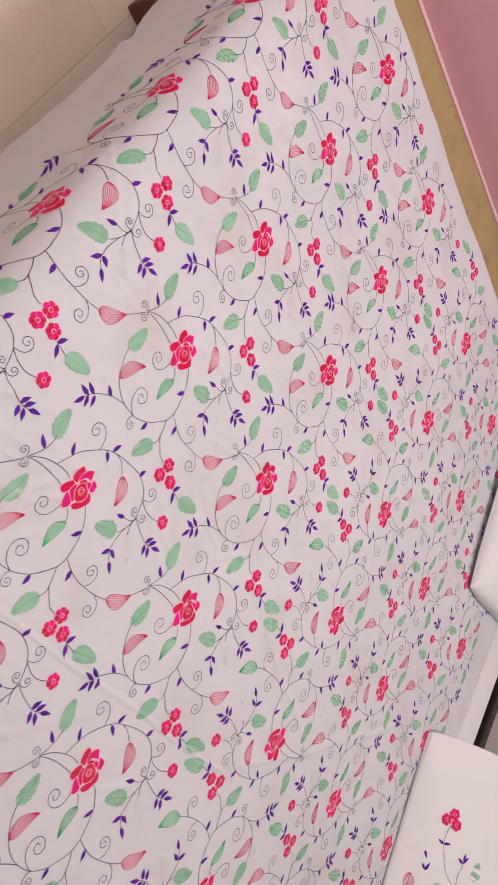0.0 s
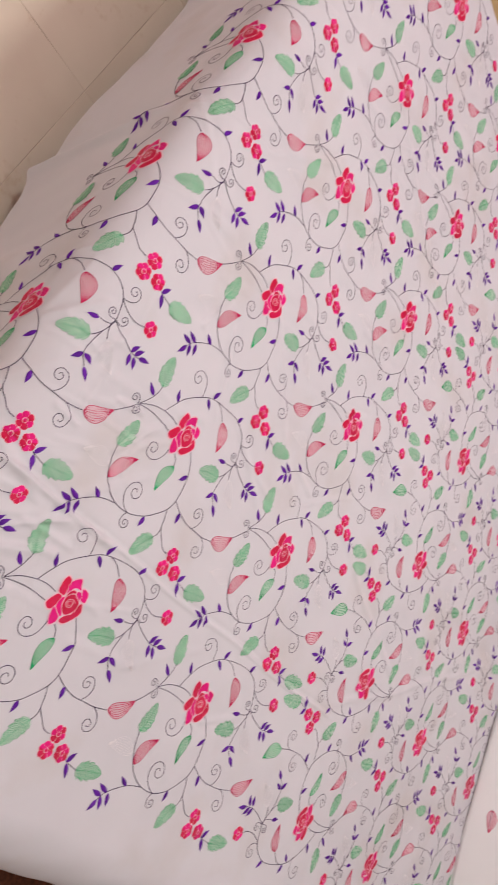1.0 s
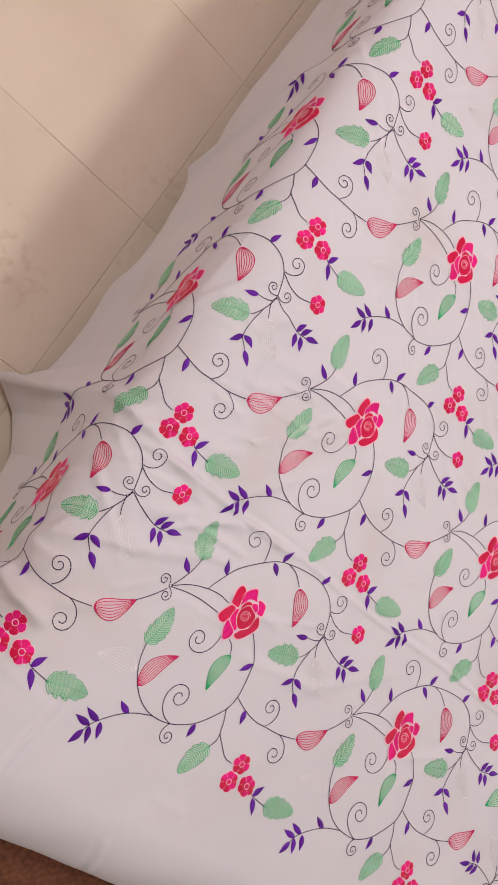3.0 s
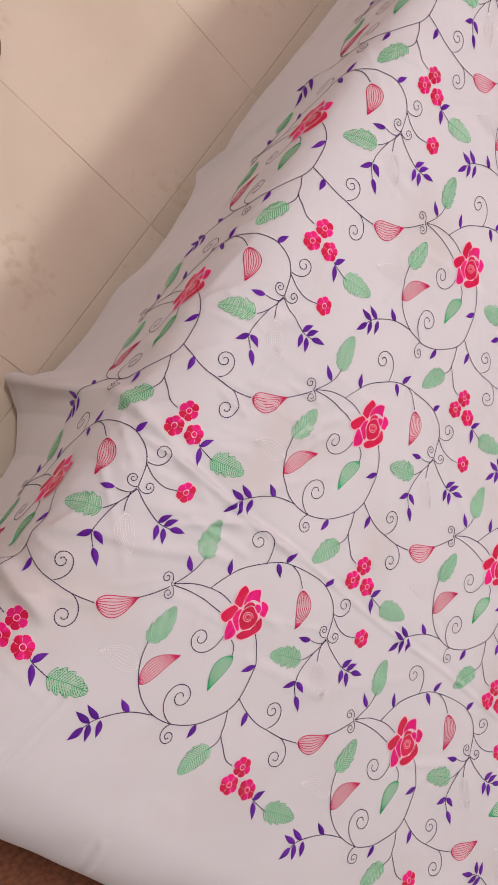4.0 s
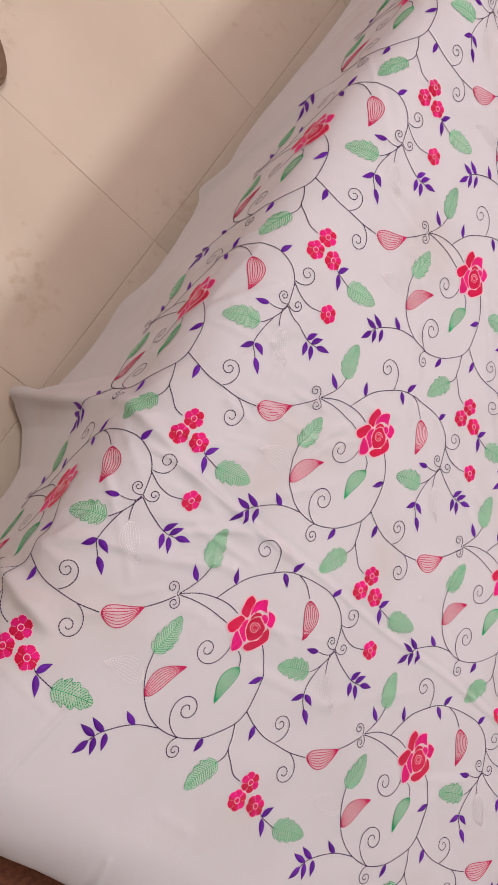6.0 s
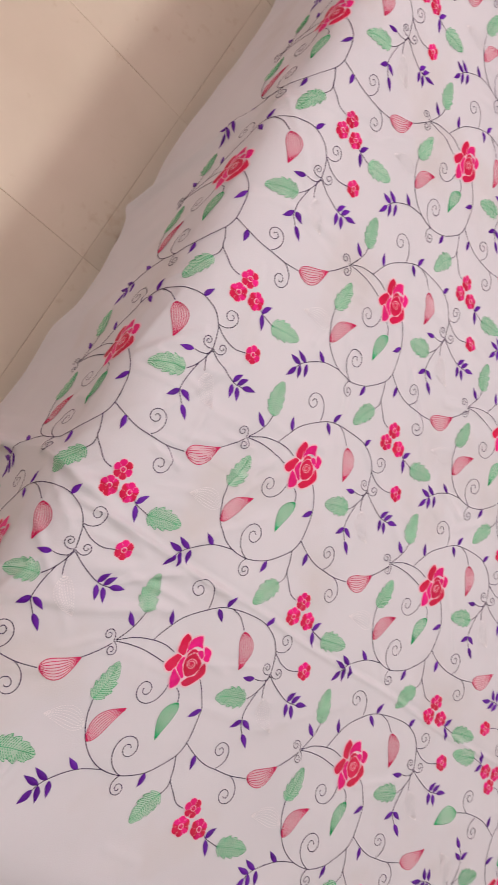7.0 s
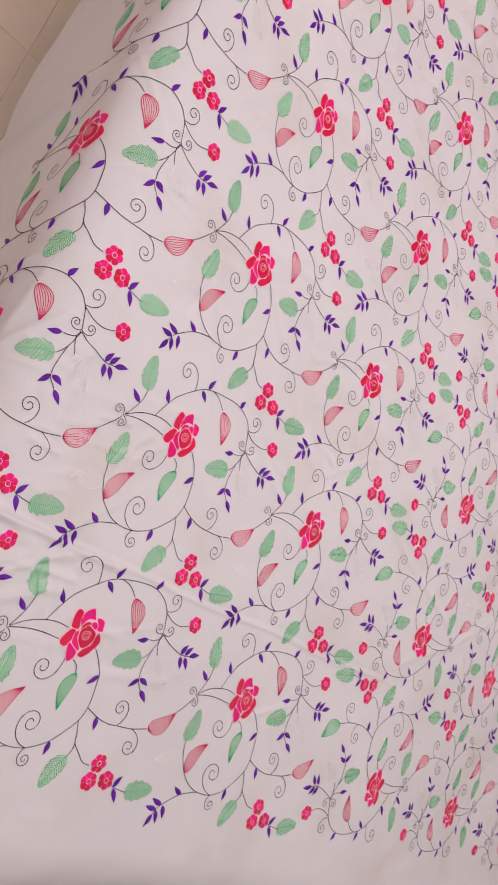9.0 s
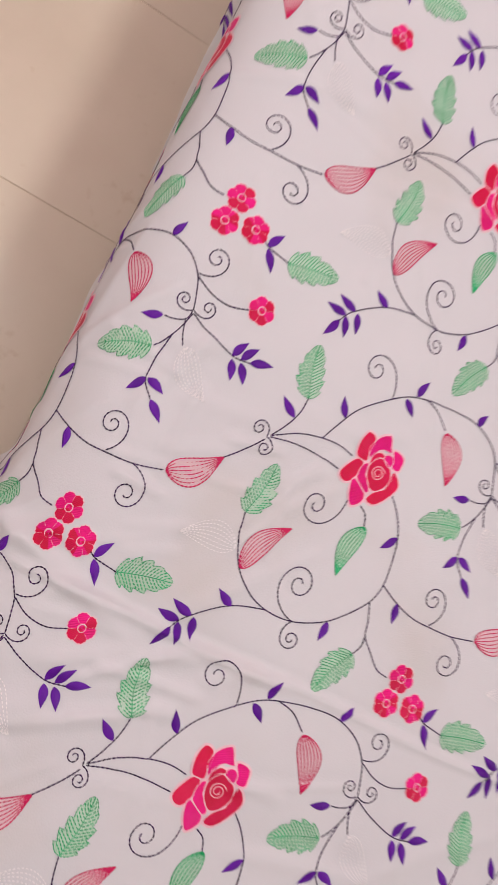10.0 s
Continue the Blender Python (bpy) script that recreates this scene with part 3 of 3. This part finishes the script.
def repeat(linked, end_leaf):
    things = [vine(linked), rose(), flower((146, 56), 9.6, 0.4), flower((96, -122), 9.8), flower((93, -142), 9.8, 1.0), flower((115, -137), 9.8, 2.0)]
    for b, t, w, bend in (((-76, 20), (-87, 57), 20, 2), ((89, -4), (53, -17), 21, -1.5), ((-76, -70), (-72, -31), 20, -2), ((147, -144), (186, -134), 21, 1), ((50, -122), (34, -156), 20, -2)):
        things.append(green_leaf(b, t, w, bend))
    things.append(lined_leaf("green_leaf", (15, -39), (11, -79), 15, -4, [MINT, GREEN], 7))
    things.append(lined_leaf("pink_leaf", (44, 55), (61, 18), 17.5, 5.0, [BLUSH, PINK], 8))
    things.append(lined_leaf("pink_leaf", (-59, -105), (-37, -65), 17, 5.5, [BLUSH, PINK], 8))
    if end_leaf == "green":
        things.append(lined_leaf("green_leaf", (141, -72), (174, -46), 21, -3, [MINT, GREEN], 8))
    else:
        things.append(lined_leaf("pink_leaf", (141, -72), (173, -45), 20, -5.5, [BLUSH, PINK], 8, 0.68))
    things.append(lined_leaf("white_leaf", (110, 6), (140, -20), 19, -4, [IVORY], 8))
    things.append(lined_leaf("white_leaf", (-69, -94), (-112, -102), 20, -4, [IVORY], 8))
    for b, t in (((-79, 3), (-94, 13)), ((-41, 22), (-50, 36)), ((-1, 60), (11, 50)), ((7, 66), (11, 81)), ((65, 73), (71, 86)), ((86, 19), (71, 14)), ((43, -34), (33, -47)), ((22, -110), (21, -125)), ((66, -76), (69, -91)), ((-50, -130), (-65, -123))):
        things.append(bud(b, t))
    things.append(leaf_group([((97, -24), (88, -37)), ((98, -24), (113, -29)), ((107, -36), (121, -47))]))
    things.append(leaf_group([((128, -142), (136, -128)), ((129, -143), (139, -158))]))
    things.append(leaf_group([((142, 18), (149, 32)), ((149, 19), (158, 32)), ((156, 20), (173, 26)), ((150, 17), (159, 4)), ((143, 16), (149, 2))]))
    things.append(leaf_group([((-82, -159), (-89, -175)), ((-79, -153), (-97, -152)), ((-73, -147), (-91, -142)), ((-79, -154), (-73, -169)), ((-71, -147), (-65, -162))]))
    return things


PULL_S, PULL_T = (-0.4, -0.22, -0.08, 0.1, 0.28, 0.47, 0.63, 0.91, 1.2), (-0.13, 0.06, 0.24, 0.42, 0.6, 0.8, 1.0, 1.2)
# how far the cloth is drawn out of true, in millimetres
SHIFT_S = ((-13.9, -8.2, 4.0, 4.9, 6.4, 5.2, 2.2, 0.3), (-12.0, 7.3, 11.6, 9.5, 12.7, 8.2, 1.7, -1.5), (-3.5, 0.7, 11.8, 14.1, 9.0, 3.4, -1.9, -6.7), (-5.1, -1.0, 1.2, 5.9, 0.5, -5.4, -6.5, -7.4), (6.1, -9.2, 0.4, 6.3, 3.3, -2.5, -1.4, -1.5), (3.7, 2.1, 4.9, 7.3, 4.4, -3.3, -5.6, -5.4), (2.8, 2.5, 3.6, 3.6, 3.7, -3.9, -9.3, -9.8), (16.3, 12.6, 7.8, 5.9, 3.1, -5.1, -11.0, -11.3), (11.6, 9.5, 6.6, 4.3, 1.3, -3.3, -6.9, -8.1))
SHIFT_T = ((11.7, 7.0, -1.6, -4.7, -0.7, 1.4, -0.2, -0.5), (17.8, 9.0, 8.7, 6.2, 10.4, 5.6, -1.5, -1.0), (4.0, 5.7, 7.1, 10.3, 11.0, -3.0, -10.7, -1.3), (5.9, 4.2, 4.6, 0.1, -3.1, -11.2, -13.7, -2.7), (-6.4, -3.4, -2.5, 1.1, -2.0, -5.1, -4.7, -1.4), (-7.2, -1.3, -1.5, 0.6, -2.8, -6.7, -7.9, -5.1), (-6.5, -2.9, -0.7, -0.8, -0.9, -2.5, -4.9, -6.5), (-14.0, -11.2, -7.7, -6.2, -3.9, -3.2, -3.4, -3.8), (-10.1, -8.6, -6.6, -5.1, -3.7, -3.0, -2.9, -2.9))


def pulled(s, t):
    """The cloth is drawn a few millimetres out of true where it is bunched."""
    i = np.clip(np.interp(s, PULL_S, range(len(PULL_S))), 0, len(PULL_S) - 1.001)
    j = np.clip(np.interp(t, PULL_T, range(len(PULL_T))), 0, len(PULL_T) - 1.001)
    i0, j0 = i.astype(int), j.astype(int)
    f, g = i - i0, j - j0
    shift = lambda m: ((m[i0, j0] * (1 - f) + m[i0 + 1, j0] * f) * (1 - g) + (m[i0, j0 + 1] * (1 - f) + m[i0 + 1, j0 + 1] * f) * g) / 1000
    return s + shift(np.array(SHIFT_S)), t + shift(np.array(SHIFT_T))


LOOKS = {"rose": "satin-stitched pink and red rose", "flower": "small magenta flower with a pale ring", "green_leaf": "hatched green embroidered leaf", "pink_leaf": "pink leaf of contour stitches",
         "white_leaf": "white-on-white stitched leaf", "bud": "purple satin-stitched leaflet", "sprig": "sprig of purple leaflets", "vine": "thin dark purple stitched vine"}


def labelled(ob, parent):
    ob.parent = parent
    return tagged(ob, LOOKS.get(ob.name.split(".")[0], ""))


def merged(pieces):
    """Several stitched pieces in one."""
    st, mats = Stitches(), []
    for _, one, own in pieces:
        base = len(st.v)
        st.v += one.v
        st.f += [tuple(k + base for k in f) for f in one.f]
        st.m += [k + len(mats) for k in one.m]
        mats += own
    return st, mats


def sew(things, s0, t0, flip, keep, parent, whole, skip=()):
    """Lays one repeat on the cloth at (s0, t0); flip turns it half round; whole: its small pieces stay joined."""
    sign = -1.0 if flip else 1.0

    def lay(name, st, mats, onto):
        v = np.array(st.v)
        s, t = s0 + sign * v[:, 0] / 1000, t0 + sign * v[:, 1] / 1000
        s, t = pulled(s, t)
        inside = keep(s, t)
        faces, index = st.f, st.m
        if not inside.all():
            good = [k for k, f in enumerate(st.f) if inside[list(f)].all()]
            if len(good) < 8:
                return None
            faces, index = [st.f[k] for k in good], [st.m[k] for k in good]
        return labelled(new(name, mesh_of(name, cloth(s, t, v[:, 2] / 1000 + 0.0004), faces, mats, index)), onto)

    buds = [x[:3] for x in things if x[0] == "bud"]
    for name, st, mats, *petals in things:
        if name in skip and min(v[0] for v in st.v) < 0:
            continue
        if name == "bud" and whole:
            continue
        if petals and whole:
            st, mats = merged([(name, st, mats)] + petals[0])
        ob = lay(name, st, mats, parent)
        if ob and petals and not whole:
            for piece in petals[0]:
                lay(*piece, ob)
    if whole:
        ob = lay("buds", *merged(buds), parent)
        if ob:
            tagged(ob, kind="stuff")


REPEAT_X, REPEAT_Y = 0.283, 0.240
on_cloth = lambda s, t: t < t_top(s) - 0.004
plain, last = repeat(True, "pink"), repeat(False, "pink")
turned_first = repeat(False, "green")
for j in range(6):
    for i in (-1, 0, 1):
        sew(last if i == 1 else plain, i * REPEAT_X - 0.0025 * max(i, 0) * j, j * REPEAT_Y, False, on_cloth, sheet, False, ("white_leaf",) if i < 0 else ())
    for i in range(3):
        sew(turned_first if i == 0 else plain, 0.629 + 0.2835 * i - 0.003 * j, -0.060 + 0.2415 * j, True, on_cloth, sheet, i > 0)


# ---- pillow cases ----
def pillow(corner, along, across, rise, wide, long, thick, label):
    """A softly filled case with rounded edges; its face rises from the edge 'along' at the angle rise."""
    n, m = 44, 52
    ob = tagged(new("pillow_case"), label, "pillow case", "pillow cases")
    foot = np.array((*corner, TOP + 0.039))
    ey = np.array((*along, 0.0)) / np.hypot(*along)
    flat = np.array((*across, 0.0)) / np.hypot(*across)
    ex = flat * math.cos(radians(rise)) + np.array((0, 0, math.sin(radians(rise))))
    up = np.cross(ex, ey)
    up *= np.sign(up[2])

    def place(a, b, lift=0.0):
        a, b = np.asarray(a, float), np.asarray(b, float)
        u, v = np.clip(2 * a / wide - 1, -1, 1), np.clip(2 * b / long - 1, -1, 1)
        rim = np.clip((1 - np.abs(u) ** 6) * (1 - np.abs(v) ** 6), 0, 1)
        h = thick * rim**0.42 + rim * (0.003 * np.sin(19 * a + 7 * b) * np.sin(15 * b) + 0.0012 * np.sin(60 * a + 20 * b) * np.sin(41 * b - 9 * a))
        h = h + 0.004 * rim * np.exp(-(((b - 0.235 - 0.12 * a) / 0.006) ** 2)) + 0.003 * rim * np.exp(-(((b - 0.075 + 0.05 * a) / 0.009) ** 2))
        a, b = (1 + u * (1 - 0.05 * v**4)) * wide / 2, (1 + v * (1 - 0.05 * u**4)) * long / 2
        return foot + a[..., None] * ex + b[..., None] * ey + (h + lift)[..., None] * up

    ease = lambda q: 0.5 - 0.5 * np.cos(math.pi * q)
    a, b = np.meshgrid(wide * ease(np.linspace(0, 1, n)), long * ease(np.linspace(0, 1, m)), indexing="ij")
    top = place(a, b)
    low = top.copy()
    low[..., 2] = TOP + 0.0375
    ids = np.arange(n * m).reshape(n, m)
    q = np.stack([ids[:-1, :-1], ids[1:, :-1], ids[1:, 1:], ids[:-1, 1:]], -1).reshape(-1, 4)
    edge = list(ids[:, 0]) + list(ids[-1, 1:]) + list(ids[-2::-1, -1]) + list(ids[0, -2:0:-1])
    walls = [(edge[k], edge[(k + 1) % len(edge)], edge[(k + 1) % len(edge)] + n * m, edge[k] + n * m) for k in range(len(edge))]
    body = mesh_of("cover", np.concatenate([top.reshape(-1, 3), low.reshape(-1, 3)]), [tuple(f) for f in q] + [tuple(f[::-1] + n * m) for f in q] + walls, [COTTON_WHITE])
    bm = bmesh.new()
    bm.from_mesh(body)
    bmesh.ops.recalc_face_normals(bm, faces=bm.faces)
    bm.to_mesh(body)
    bm.free()
    under(new("cover", body), ob)
    return ob, place


def pillow_motif(ob, place, a0, b0):
    """A spray: three flowers on a stem, with leaves below."""
    st = Stitches()
    for p in ([(0, -8), (-4, -50), (14, -100), (48, -132)], [(48, -132), (46, -100), (50, -74)], [(48, -132), (20, -130), (4, -142)], [(48, -132), (52, -118), (64, -122)], [(-62, -132), (-60, -180)]):
        st.line(smooth_path(p), 1.3, 0, 0.6, stitch=2.6)
    items = [("vine", st, [VINE]), flower((2, 14), 12), flower((-14, -2), 12, 1.0), flower((13, -6), 12, 2.0)]
    items += [leaf_group([((-4, -52), (-20, -46)), ((-4, -52), (13, -48))]), leaf_group([((50, -74), (36, -66)), ((50, -74), (62, -58)), ((52, -70), (52, -52))])]
    items += [leaf_group([((-44, -78), (-34, -94)), ((-30, -116), (-42, -104)), ((-30, -116), (-24, -98))]), bud((36, -150), (28, -168))]
    items += [lined_leaf("pink_leaf", (-62, -134), (-58, -182), 24, 2, [BLUSH, PINK]), green_leaf((14, -132), (-8, -172), 26), lined_leaf("pink_leaf", (66, -150), (84, -180), 22, 2, [BLUSH, PINK]), green_leaf((84, -100), (88, -60), 22)]
    for name, s, mats in items:
        v = np.array(s.v)
        under(new(name, mesh_of(name, place(a0 + v[:, 0] / 1000, b0 - v[:, 1] / 1000, v[:, 2] / 1000 + 0.0006), s.f, mats, s.m)), ob)


case_a, place_a = pillow((1.178, 0.452), (0.21, -0.978), (0.978, 0.21), 43, 0.36, 0.50, 0.012, "white cotton pillow case with a rose spray, propped on the sheet")
pillow_motif(case_a, place_a, 0.108, 0.172)
case_b, place_b = pillow((1.085, 0.770), (-0.226, 0.974), (0.974, 0.226), 4, 0.44, 0.50, 0.045, "plain white cotton pillow case lying on the sheet")

# ---- floor tiles ----
bm = box((TILE_X - 0.0012, TILE_Y - 0.0011, 0.008), (0, 0, -0.0028), 0.0006, 1)
tile_mesh = bpy.data.meshes.new("tile")
bm.to_mesh(tile_mesh)
bm.free()
tile_mesh.materials.append(TILE)
for i in range(-3, 4):
    for j in range(-9, 6):
        x, y = JOINT_X + (i + 0.5) * TILE_X, JOINT_Y + (j + 0.5) * TILE_Y
        if y + TILE_Y / 2 < wall_y(x) + 0.15 and y > YS - 0.1:
            tile = under(new("tile", tile_mesh), floor)
            turn = Matrix.Translation((JOINT_X, JOINT_Y, 0)) @ pose(0, 0, 0, 0, 0, 1.6)  # the grid lies a little askew to the bed
            tile.matrix_world = turn @ pose(x - JOINT_X, y - JOINT_Y, 0)
